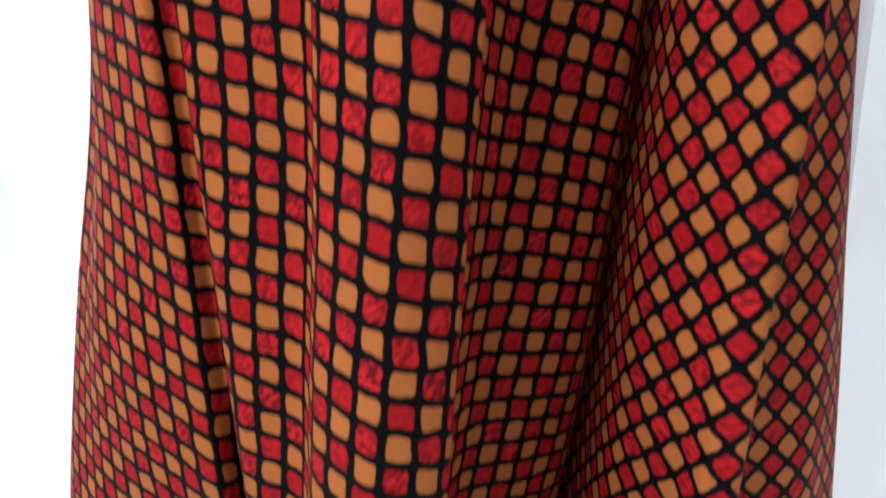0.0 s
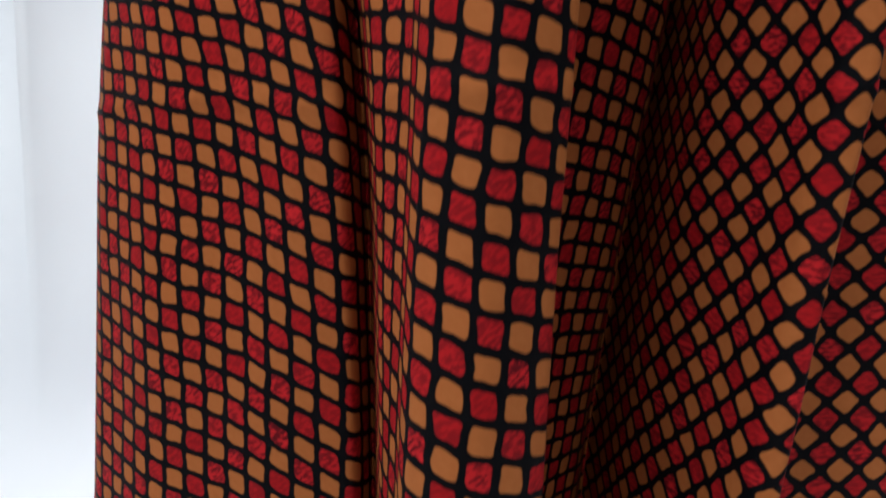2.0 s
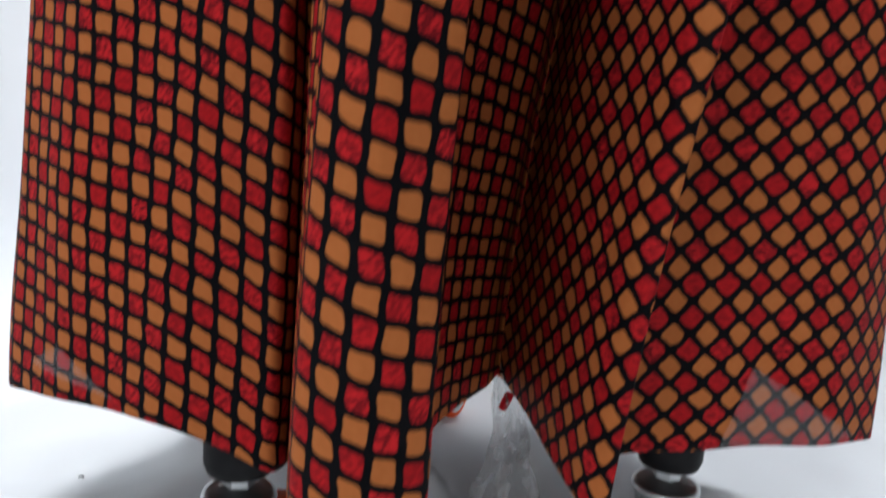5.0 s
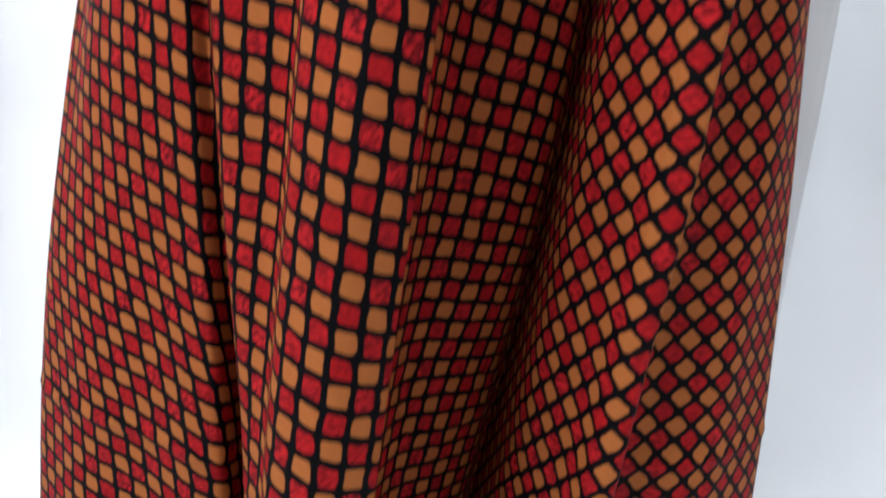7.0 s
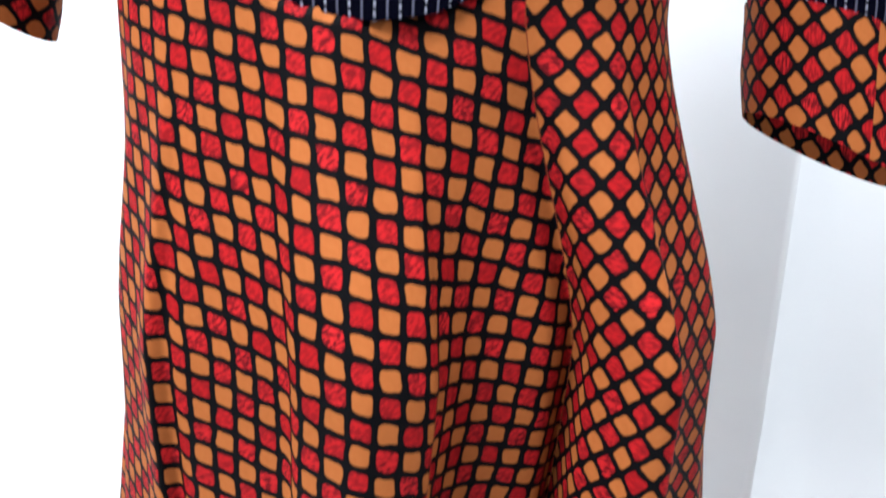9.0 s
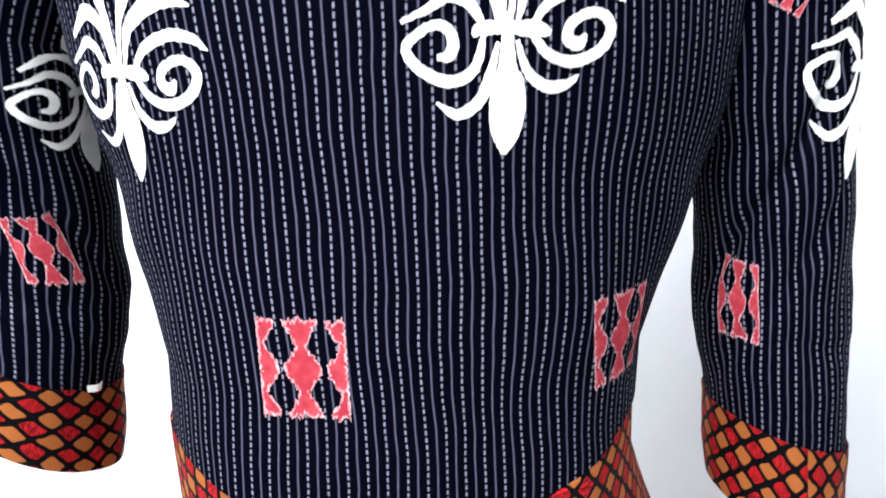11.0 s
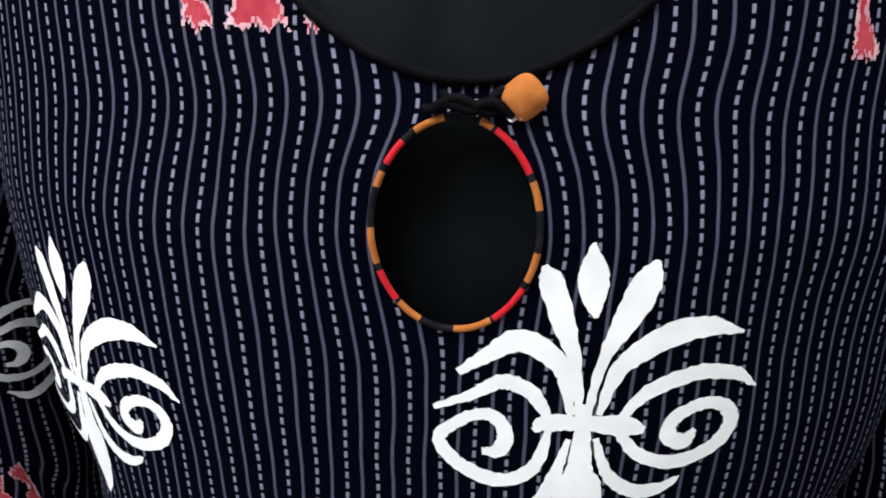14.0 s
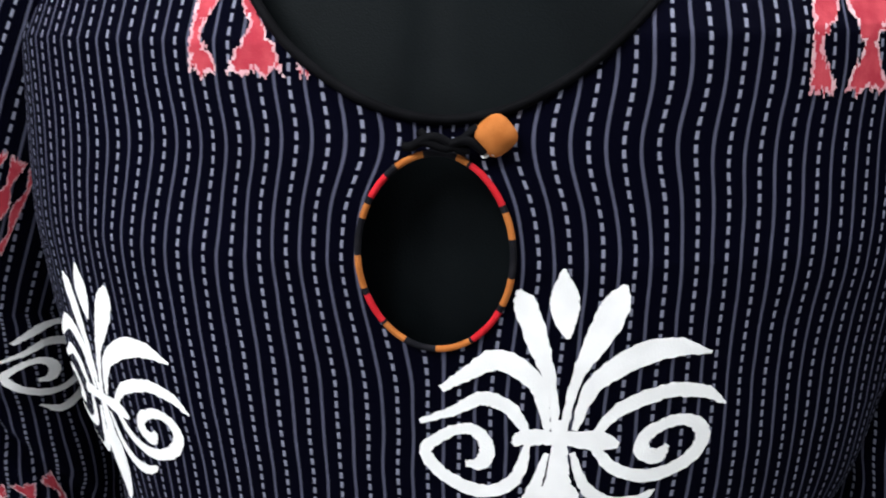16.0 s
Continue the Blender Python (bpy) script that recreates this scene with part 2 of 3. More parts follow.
def fold_lines(z):
    """The skirt's fold lines at height z, from its left edge round the front to its right edge: across, and depth."""
    def at(*v):
        """The value at z, eased over the stretch round it so that folds bend without a kink."""
        return float(np.mean(np.interp(z + EASE, HEIGHTS, v)))

    left, right = at(-0.2745, -0.261, -0.246, -0.227, -0.191, -0.174), at(0.257, 0.254, 0.247, 0.240, 0.220, 0.206)
    crease = at(-0.091, -0.088, -0.090, -0.101, -0.110, -0.112)
    wing = at(-0.074, -0.069, -0.060, -0.052, -0.041, -0.037)
    lip = at(-0.019, -0.019, -0.011, -0.001, 0.012, 0.024)
    gully = at(0.031, 0.040, 0.067, 0.083, 0.096, 0.100)
    ridge = at(0.068, 0.083, 0.111, 0.124, 0.135, 0.143)
    return [
        (left, 0.000),
        (left + 0.012, -0.018),
        (0.70 * left + 0.30 * crease, at(-0.046, -0.046, -0.048, -0.050, -0.052, -0.058)),
        (0.35 * left + 0.65 * crease, at(-0.072, -0.073, -0.078, -0.080, -0.084, -0.090)),
        (crease - 0.010, at(-0.078, -0.082, -0.090, -0.096, -0.106, -0.114)),
        # the tuck beside the broad fold
        (crease, at(-0.055, -0.058, -0.064, -0.086, -0.102, -0.113)),
        (crease + at(0.006, 0.007, 0.009, 0.010, 0.011, 0.014), at(-0.105, -0.108, -0.110, -0.112, -0.117, -0.123)),
        (wing - at(0.004, 0.005, 0.008, 0.012, 0.012, 0.012), at(-0.140, -0.140, -0.136, -0.130, -0.132, -0.136)),
        # the broad fold in the middle, leaning over to the right
        (wing, at(-0.166, -0.166, -0.166, -0.163, -0.160, -0.152)),
        (0.5 * (wing + lip), at(-0.180, -0.180, -0.180, -0.177, -0.174, -0.164)),
        (lip, at(-0.167, -0.167, -0.168, -0.165, -0.160, -0.152)),
        (lip + at(-0.009, -0.008, -0.006, -0.003, 0.001, 0.006), at(-0.130, -0.130, -0.132, -0.135, -0.136, -0.138)),
        # the gully
        (lip + at(0.006, 0.007, 0.010, 0.014, 0.020, 0.022), at(-0.055, -0.058, -0.075, -0.090, -0.105, -0.120)),
        (gully - at(0.012, 0.013, 0.015, 0.014, 0.014, 0.016), at(-0.002, -0.004, -0.020, -0.058, -0.080, -0.106)),
        (gully, at(0.022, 0.030, 0.024, -0.018, -0.050, -0.090)),
        (gully + at(0.010, 0.008, 0.003, 0.001, 0.001, 0.006), at(-0.020, -0.028, -0.062, -0.090, -0.104, -0.118)),
        # the second ridge, with a sharp edge to its right
        (0.5 * (gully + ridge), at(-0.072, -0.080, -0.105, -0.128, -0.138, -0.138)),
        (ridge - at(0.010, 0.012, 0.014, 0.014, 0.014, 0.014), at(-0.108, -0.116, -0.132, -0.140, -0.146, -0.144)),
        (ridge, at(-0.118, -0.125, -0.136, -0.140, -0.142, -0.140)),
        (ridge + at(0.002, 0.001, -0.001, -0.002, -0.002, 0.002), at(-0.088, -0.094, -0.106, -0.110, -0.112, -0.116)),
        (ridge + 0.022, at(-0.084, -0.086, -0.092, -0.092, -0.090, -0.092)),
        (0.5 * (ridge + right) + 0.01, at(-0.078, -0.078, -0.078, -0.072, -0.068, -0.070)),
        (right - 0.014, at(-0.042, -0.042, -0.038, -0.036, -0.034, -0.036)),
        (right, 0.005),
    ]


# how high the hem hangs at each fold line
HEM = (0.095, 0.098, 0.104, 0.104, 0.084, 0.080, 0.088, 0.096, 0.094, 0.088, 0.090, 0.100, 0.104, 0.108, 0.108, 0.104, 0.096, 0.090, 0.091, 0.101, 0.108, 0.113, 0.106, 0.100)
# where the fold lines run out into the waist seam, across the front
WAIST = (0.0, 0.02, 0.08, 0.14, 0.17, 0.19, 0.23, 0.31, 0.36, 0.44, 0.52, 0.55, 0.59, 0.65, 0.70, 0.73, 0.77, 0.81, 0.84, 0.86, 0.90, 0.94, 0.98, 1.0)


def through_lines(p, k):
    """A smooth curve through the points p, k steps to each."""
    p = np.array(p)
    p = np.concatenate((2 * p[:1] - p[1:2], p, 2 * p[-1:] - p[-2:-1]))
    t = np.linspace(0, 1, k, endpoint=False)[:, None]
    out = []
    for a, b, c, d in zip(p, p[1:], p[2:], p[3:]):
        m0, m1 = 0.42 * (c - a), 0.42 * (d - b)
        out.append((2 * t ** 3 - 3 * t ** 2 + 1) * b + (t ** 3 - 2 * t ** 2 + t) * m0 + (3 * t ** 2 - 2 * t ** 3) * c + (t ** 3 - t ** 2) * m1)
    return np.concatenate(out + [p[-2:-1]])


def skirt_section(z):
    """Front outline of the skirt at height z: across, and depth."""
    p = np.array(fold_lines(min(z, HEIGHTS[-1])))
    if z > HEIGHTS[-1]:
        f = min(1.0, (z - HEIGHTS[-1]) / (WAIST_AT - HEIGHTS[-1]))
        f = f * f * (3 - 2 * f) * 0.5 + f * 0.5
        x = -0.158 + 0.312 * np.array(WAIST)
        t = np.clip(np.abs(x + 0.002) / 0.156, 0, 1)
        y = -0.119 * (1 - t ** 2.7) ** 0.5
        p = p * (1 - f) + np.stack((x, y), 1) * f
    c = through_lines(p, PER_FOLD)
    x, y = c[:, 0], c[:, 1]
    # slack in the cloth, and the crease of the folding across it
    y = y + 0.0020 * np.sin(47 * x + 6 * z) + 0.0014 * np.sin(90 * x - 11 * z + 1.0)
    y = y + 0.0012 * np.sin(38 * z + 25 * x) * np.sin(21 * x + 2.0)
    y = y - 0.0020 * np.exp(-((z - 0.452 - 0.02 * x) / 0.0035) ** 2)
    return x, y


def skirt():
    nb, nz = 80, 330
    top = 1.190
    hem = through_lines([(h, 0.0) for h in HEM], PER_FOLD)[:, 0]
    nf = len(hem)
    k = 9 * PER_FOLD
    verts, uvs = [], []
    for j in range(nz + 1):
        q = j / nz
        z = top - (top - Z_HEM) * q
        x, y = skirt_section(z)
        arc = np.concatenate(([0], np.cumsum(np.hypot(np.diff(x), np.diff(y)))))
        arc = arc - arc[k]
        rho = 0.30 + 0.8 * max(0.0, Z_SEAM - z)
        gully = arc[14 * PER_FOLD]

        def straight(s):
            """The front panel's weave: a slight slant, turning a little towards the gully."""
            a = max(0.0, s) / rho
            return min(0.0, s) + rho * math.sin(a) - 0.02 * z, z + rho * (1 - math.cos(a)) + 0.21 * min(0.0, s) + 0.012 * math.tanh(max(0.0, s) / 0.05)

        def grain(s):
            """Right of the gully a gore cut on the bias is sewn in."""
            if s < gully:
                return straight(s)
            d = s - arc[18 * PER_FOLD] + x[18 * PER_FOLD]
            c, t = math.cos(BIAS), math.sin(BIAS)
            return d * c - (z - 0.6) * t, (z - 0.6) * c + d * t

        for i in range(nf):
            inside = z > seam_z(x[i])
            tuck = 0.006 if inside else 0.0012 * math.exp(min(0.0, z - seam_z(x[i])) / 0.03)
            verts.append((x[i] * (0.94 if inside else 1.0), y[i] + tuck, z + q ** 3 * (hem[i] - Z_HEM)))
            uvs.append(grain(arc[i]))
        left, right = x[0], x[-1]
        cx, w = (left + right) / 2, (right - left) / 2
        deep = 0.11 + 0.10 * q
        for i in range(1, nb):
            b = math.pi * i / nb
            wave = 1 + 0.10 * q * math.sin(b * 9)
            verts.append((cx + w * math.cos(b), y[-1] * (1 - i / nb) + y[0] * i / nb + deep * wave * math.sin(b), z))
            uvs.append(grain(arc[-1] + b * w))
    n = nf + nb - 1
    faces = [(j * n + i, (j + 1) * n + i, (j + 1) * n + (i + 1) % n, j * n + (i + 1) % n) for j in range(nz) for i in range(n)]
    ob = mesh_ob("skirt", verts, faces, M_PRINT, dress, uvs)
    ob["label"] = "black cotton skirt printed with red and orange squares"
    thicken(ob, 0.0008)


# bodice
def body_w(z):
    return lerp_table(z, (1.05, 1.12, 1.20, 1.30, 1.38, 1.44, 1.52, 1.60), (0.157, 0.156, 0.155, 0.179, 0.198, 0.200, 0.195, 0.150))


def body_c(z):
    """Middle of the bodice."""
    return lerp_table(z, (1.12, 1.20, 1.32), (-0.003, 0.001, 0.0115))


def body_y(x, z):
    """Front of the bodice."""
    w = body_w(z)
    x = x - body_c(z)
    t = np.clip(np.abs(x) / w, 0, 1)
    d = lerp_table(z, (1.05, 1.12, 1.25, 1.36, 1.45, 1.52, 1.57, 1.60), (0.120, 0.121, 0.117, 0.117, 0.118, 0.104, 0.065, 0.02))
    y = -d * (1 - t ** lerp_table(z, (1.14, 1.32), (2.7, 2.1))) ** 0.5
    y -= 0.003 * (bump(z, 1.375, 0.09, 0.10) * (bump(x, 0.075, 0.08, 0.09) + bump(x, -0.075, 0.09, 0.08)))
    y += 0.0016 * np.sin(60 * x + 9 * z) * np.clip((1.32 - z) * 8, 0, 1)
    # drag lines towards the keyhole's tie and under the arms
    y += 0.0018 * np.sin(85 * (z - 0.5 * np.abs(x - 0.01))) * np.exp(-((x / 0.07) ** 2)) * np.clip((z - 1.40) * 12, 0, 1)
    y += 0.003 * np.sin(70 * (z + 0.9 * np.abs(x))) * np.clip((t - 0.72) * 6, 0, 1) * np.clip((1.42 - z) * 9, 0, 1) * np.clip((z - 1.2) * 9, 0, 1)
    return y


def on_body(x, z, lift=0.0):
    y = float(body_y(x, z))
    e = 0.002
    nx_ = (float(body_y(x + e, z)) - float(body_y(x - e, z))) / (2 * e)
    nz_ = (float(body_y(x, z + e)) - float(body_y(x, z - e))) / (2 * e)
    n = Vector((nx_, -1, nz_)).normalized()
    return Vector((x, y, z)) + n * lift


KEY_X, KEY_Z, KEY_A, KEY_B = 0.0200, 1.4535, 0.0250, 0.0320


def neck_z(x):
    """Height of the neckline over x."""
    d = np.abs(x - KEY_X - 0.003)
    return 1.4955 + np.where(d < 0.07, 8.5 * d * d, 0.0417 + 1.3 * (d - 0.07))


def seam_z(x):
    """Height of the waist seam over x."""
    return np.interp(x, (-0.160, -0.138, -0.083, -0.038, -0.008, 0.019, 0.052, 0.082, 0.114, 0.134, 0.156), (1.158, 1.152, 1.135, 1.118, 1.113, 1.117, 1.132, 1.136, 1.145, 1.158, 1.162))


def bodice():
    nx, nz = 300, 300
    verts, uvs = [], []
    for j in range(nz + 1):
        z = 1.09 + (1.60 - 1.09) * j / nz
        w, c = float(body_w(z)) * 0.9995, float(body_c(z))
        for i in range(nx + 1):
            x = c + w * math.sin(math.pi / 2 * (2 * i / nx - 1))
            verts.append(Vector((x, float(body_y(x, z)), z)))
    n = nx + 1

    def pull(d, z):
        """The cloth is drawn in at the tie and eased out round the keyhole."""
        ease = 0.009 * math.exp(-((z - 1.450) / 0.028) ** 2) - 0.006 * math.exp(-((z - 1.488) / 0.014) ** 2)
        return ease * math.tanh(d / 0.012) * math.exp(-abs(d) / 0.07) + 0.002 * math.sin(45 * z + 25 * d) * math.exp(-((abs(d) - 0.1) / 0.06) ** 2)

    def key(p):
        return math.hypot((p.x - KEY_X) / KEY_A, (p.z - KEY_Z) / KEY_B)

    cut = [seam_z(p.x) - 0.0005 <= p.z <= neck_z(p.x) + 0.0005 and key(p) >= 1 for p in verts]
    faces, rim = [], set()
    for j in range(nz):
        for i in range(nx):
            quad = (j * n + i, j * n + i + 1, (j + 1) * n + i + 1, (j + 1) * n + i)
            if any(cut[k] for k in quad):
                faces.append(quad)
                rim.update(k for k in quad if not cut[k])
    # draw the cut's vertices onto the edges of the cloth
    for k in rim:
        p = verts[k]
        q = key(p)
        if q < 1:
            x, z = KEY_X + (p.x - KEY_X) / q, KEY_Z + (p.z - KEY_Z) / q
        elif p.z > neck_z(p.x):
            x, z = p.x, float(neck_z(p.x))
        else:
            x, z = p.x, float(seam_z(p.x))
        verts[k] = Vector((x, float(body_y(x, z)), z))
    for j in range(nz + 1):
        row = verts[j * n:(j + 1) * n]
        z = 1.09 + (1.60 - 1.09) * j / nz
        xs = np.linspace(body_c(z) - body_w(z), body_c(z) + body_w(z), 600)
        arc = np.concatenate(([0], np.cumsum(np.hypot(np.diff(xs), np.diff(body_y(xs, z))))))
        mid = np.interp(0.008, xs, arc)
        uvs += [(float(np.interp(p.x, xs, arc) - mid) - pull(p.x - KEY_X, p.z), p.z) for p in row]
    ob = mesh_ob("bodice_front", verts, faces, M_NAVY, dress, uvs)
    ob["label"] = "navy cotton front with rows of white running stitch"
    # back
    verts, uvs = [], []
    for j in range(61):
        z = 1.15 + 0.41 * j / 60
        w = float(body_w(z))
        for i in range(61):
            b = math.pi * i / 60
            verts.append((float(body_c(z)) + w * math.cos(b), 0.11 * math.sin(b) ** 0.8, z))
            uvs.append((b * w, z))
    faces = [(j * 61 + i, j * 61 + i + 1, (j + 1) * 61 + i + 1, (j + 1) * 61 + i) for j in range(60) for i in range(60)]
    mesh_ob("bodice_back", verts, faces, M_NAVY, dress, uvs)


def tube(name, pts, radius, mat, parent, seg=10, closed=False, label=""):
    verts, faces = [], []
    n = len(pts)
    for k, p in enumerate(pts):
        a = pts[(k - 1) % n] if closed or k else pts[0]
        b = pts[(k + 1) % n] if closed or k < n - 1 else pts[-1]
        d = (Vector(b) - Vector(a)).normalized()
        side = d.cross(Vector((0, 1, 0.01))).normalized()
        up = side.cross(d)
        for i in range(seg):
            c = 2 * math.pi * i / seg
            verts.append(Vector(p) + radius * (math.cos(c) * side + math.sin(c) * up))
    for k in range(n if closed else n - 1):
        for i in range(seg):
            q = (k + 1) % n
            faces.append((k * seg + i, k * seg + (i + 1) % seg, q * seg + (i + 1) % seg, q * seg + i))
    ob = mesh_ob(name, verts, faces, mat, parent)
    if label:
        ob["label"] = label
    return ob


def sleeve_axis(side, q):
    """Middle of the sleeve and its half widths, from the shoulder (0) to the cuff (1)."""
    qs = (0.0, 0.12, 0.3, 0.6, 1.0)
    if side < 0:
        x = lerp_table(q, qs, (-0.150, -0.183, -0.231, -0.2465, -0.274))
        z = lerp_table(q, qs, (1.560, 1.500, 1.400, 1.292, 1.145))
        a = lerp_table(q, qs, (0.045, 0.050, 0.052, 0.059, 0.064))
    else:
        x = lerp_table(q, qs, (0.165, 0.199, 0.226, 0.246, 0.263))
        z = lerp_table(q, qs, (1.560, 1.500, 1.400, 1.250, 1.048))
        a = lerp_table(q, qs, (0.045, 0.052, 0.050, 0.048, 0.046))
    y = lerp_table(q, qs, (0.012, 0.008, 0.005, 0.010, 0.000))
    b = lerp_table(q, qs, (0.060, 0.064, 0.060, 0.055, 0.052))
    return x, y, z, a, b


def on_sleeve(side, q, ang, lift=0.0):
    x, y, z, a, b = sleeve_axis(side, q)
    e = 0.03
    x2, y2, z2, _, _ = sleeve_axis(side, q + e)
    x1, y1, z1, _, _ = sleeve_axis(side, q - e)
    d = Vector((x2 - x1, y2 - y1, z2 - z1)).normalized()
    out = Vector((1, 0, 0)) - d * d.x
    out.normalize()
    fore = d.cross(out)
    if fore.y > 0:
        fore = -fore
    c, s = math.cos(ang), math.sin(ang)
    k = 1 + 0.05 * noise.noise((c * 1.3 + side * 5, s * 1.3, q * 9)) * min(1, 3 * q)
    inner = max(0.0, -c * side)
    k += 0.13 * inner * float(bump(q, 0.71, 0.13, 0.20, 1.4))
    k -= 0.09 * float(bump(q, 0.46, 0.05, 0.06)) * inner + 0.03 * float(bump(q, 0.72, 0.02, 0.03)) * (0.4 + s * 0.6)
    # slanting folds of the bent elbow
    turn = math.degrees(ang) % 360
    for start, rise, deep in ((75, 0.40, 0.15), (70, 0.54, 0.07)):
        span = (turn - start) / 75 if side > 0 else (180 - turn - start) / 75
        if -0.6 < span < 1.6:
            k -= deep * math.exp(-((q - rise - 0.22 * span) / 0.022) ** 2) * float(bump(span, 0.5, 1.1, 1.1))
    k += 0.02 * noise.noise((c * 2 + side * 3, s * 2, q * 22)) * min(1, 3 * q)
    n = (out * c / a + fore * s / b).normalized()
    p = Vector((x, y, z)) + (out * c * a + fore * s * b) * k + n * lift
    p.z -= (0.026 if side > 0 else 0.034) * c * max(0.0, (q - 0.4) / 0.6)
    return p


def sleeve(side, name):
    n, rows = 120, 150
    verts, uvs = [], []
    length = 0.45
    for j in range(rows + 1):
        q = 0.86 * j / rows
        for i in range(n + 1):
            ang = 2 * math.pi * i / n + math.pi / 2
            verts.append(on_sleeve(side, q, ang))
            uvs.append((0.33 * i / n, -length * q))
    m = n + 1
    faces = [(j * m + i, j * m + i + 1, (j + 1) * m + i + 1, (j + 1) * m + i) for j in range(rows) for i in range(n)]
    sl = mesh_ob(name, verts, faces, M_NAVY, dress, uvs)
    sl["label"] = "navy three-quarter sleeve with running stitch"
    verts, uvs = [], []
    for j in range(25):
        q = 0.855 + 0.145 * j / 24
        for i in range(n + 1):
            ang = 2 * math.pi * i / n + math.pi / 2
            verts.append(on_sleeve(side, q, ang, 0.0015))
            a, b = 0.33 * i / n, -length * q
            uvs.append(((a + b) * 0.7071, (b - a) * 0.7071))
    faces = [(j * m + i, j * m + i + 1, (j + 1) * m + i + 1, (j + 1) * m + i) for j in range(24) for i in range(n)]
    ob = mesh_ob("cuff", verts, faces, M_PRINT, sl, uvs)
    ob["label"] = "cuff band of red and orange printed cotton"


# ---- printed motifs, bindings, button ----
def body_map(cx, cz, lift):
    """Lay flat cloth measures (metres across, metres up) round the bodice's front."""
    def at(dx, dz):
        z = cz + dz
        xs, arc = body_arc(round(z, 3))
        x = float(np.interp(np.interp(cx, xs, arc) + dx, arc, xs))
        return on_body(x, z, lift)
    return at


@functools.lru_cache(None)
def body_arc(z):
    c, w = float(body_c(z)), float(body_w(z)) * 0.999
    xs = c + w * np.sin(np.linspace(-np.pi / 2, np.pi / 2, 240))
    return xs, np.concatenate(([0], np.cumsum(np.hypot(np.diff(xs), np.diff(body_y(xs, z))))))


def sleeve_map(side, q0, ang0, lift, lean=0.0):
    c, s = math.cos(radians(lean)), math.sin(radians(lean))

    def at(dx, dz):
        dx, dz = dx * c + dz * s, dz * c - dx * s
        return on_sleeve(side, q0 - dz / 0.475, ang0 - dx / 0.053, lift)
    return at


def spline(pts, n):
    """Points along a smooth line through pts of (x, y, width)."""
    p = [np.array(a, float) for a in pts]
    p = [2 * p[0] - p[1]] + p + [2 * p[-1] - p[-2]]
    out = []
    for k in range(1, len(p) - 2):
        for i in range(n):
            t = i / n
            out.append(0.5 * (2 * p[k] + (p[k + 1] - p[k - 1]) * t + (2 * p[k - 1] - 5 * p[k] + 4 * p[k + 1] - p[k + 2]) * t * t + (3 * p[k] - p[k - 1] - 3 * p[k + 1] + p[k + 2]) * t ** 3))
    out.append(p[-2])
    return out


PALM_LEAVES = [
    [(-4, 5, 9), (-14, 82, 16), (-34, 149, 29), (-50, 195, 30), (-58, 215, 6)],
    [(4, 5, 9), (20, 92, 16), (52, 160, 38), (68, 198, 34), (77, 220, 6)],
    [(7, 148, 5), (3, 172, 28), (0, 205, 36), (-2, 243, 5)],
    [(0, 30, 14), (0, -20, 24), (0, -66, 34), (0, -88, 58), (-1, -140, 68), (-5, -190, 52), (-9, -226, 10)],
    [(-62, -10, 8), (-45, 2, 26), (0, 2, 20), (50, -2, 32), (80, -10, 10)],
]
PALM_RIGHT = [
    [(19, 14, 9), (42, 80, 24), (95, 120, 34), (149, 131, 28), (200, 119, 5)],
    [(48, 8, 10), (80, 45, 21), (142, 68, 22), (194, 62, 20), (229, 39, 4)],
    [(42, -5, 12), (75, -46, 20), (127, -62, 21), (179, -42, 23), (199, -7, 22), (182, 19, 19), (149, 21, 18), (117, 3, 20), (113, -22, 22), (134, -30, 24), (148, -14, 8)],
    [(18, -20, 8), (37, -76, 17), (75, -105, 23), (112, -102, 18), (136, -86, 4)],
]
PALM_LEFT = [
    [(-16, 14, 9), (-32, 82, 24), (-80, 117, 31), (-119, 98, 22), (-159, 70, 10)],
    [(-42, 8, 10), (-67, 45, 21), (-104, 59, 21), (-142, 38, 15), (-190, 18, 8)],
    [(-42, -8, 10), (-60, -67, 19), (-104, -89, 22), (-157, -67, 21), (-183, -28, 18), (-149, 4, 17), (-117, 10, 18), (-98, -12, 20), (-104, -42, 22), (-127, -45, 10)],
    [(-16, -22, 8), (-33, -80, 17), (-52, -124, 22), (-92, -148, 20), (-132, -126, 4)],
]


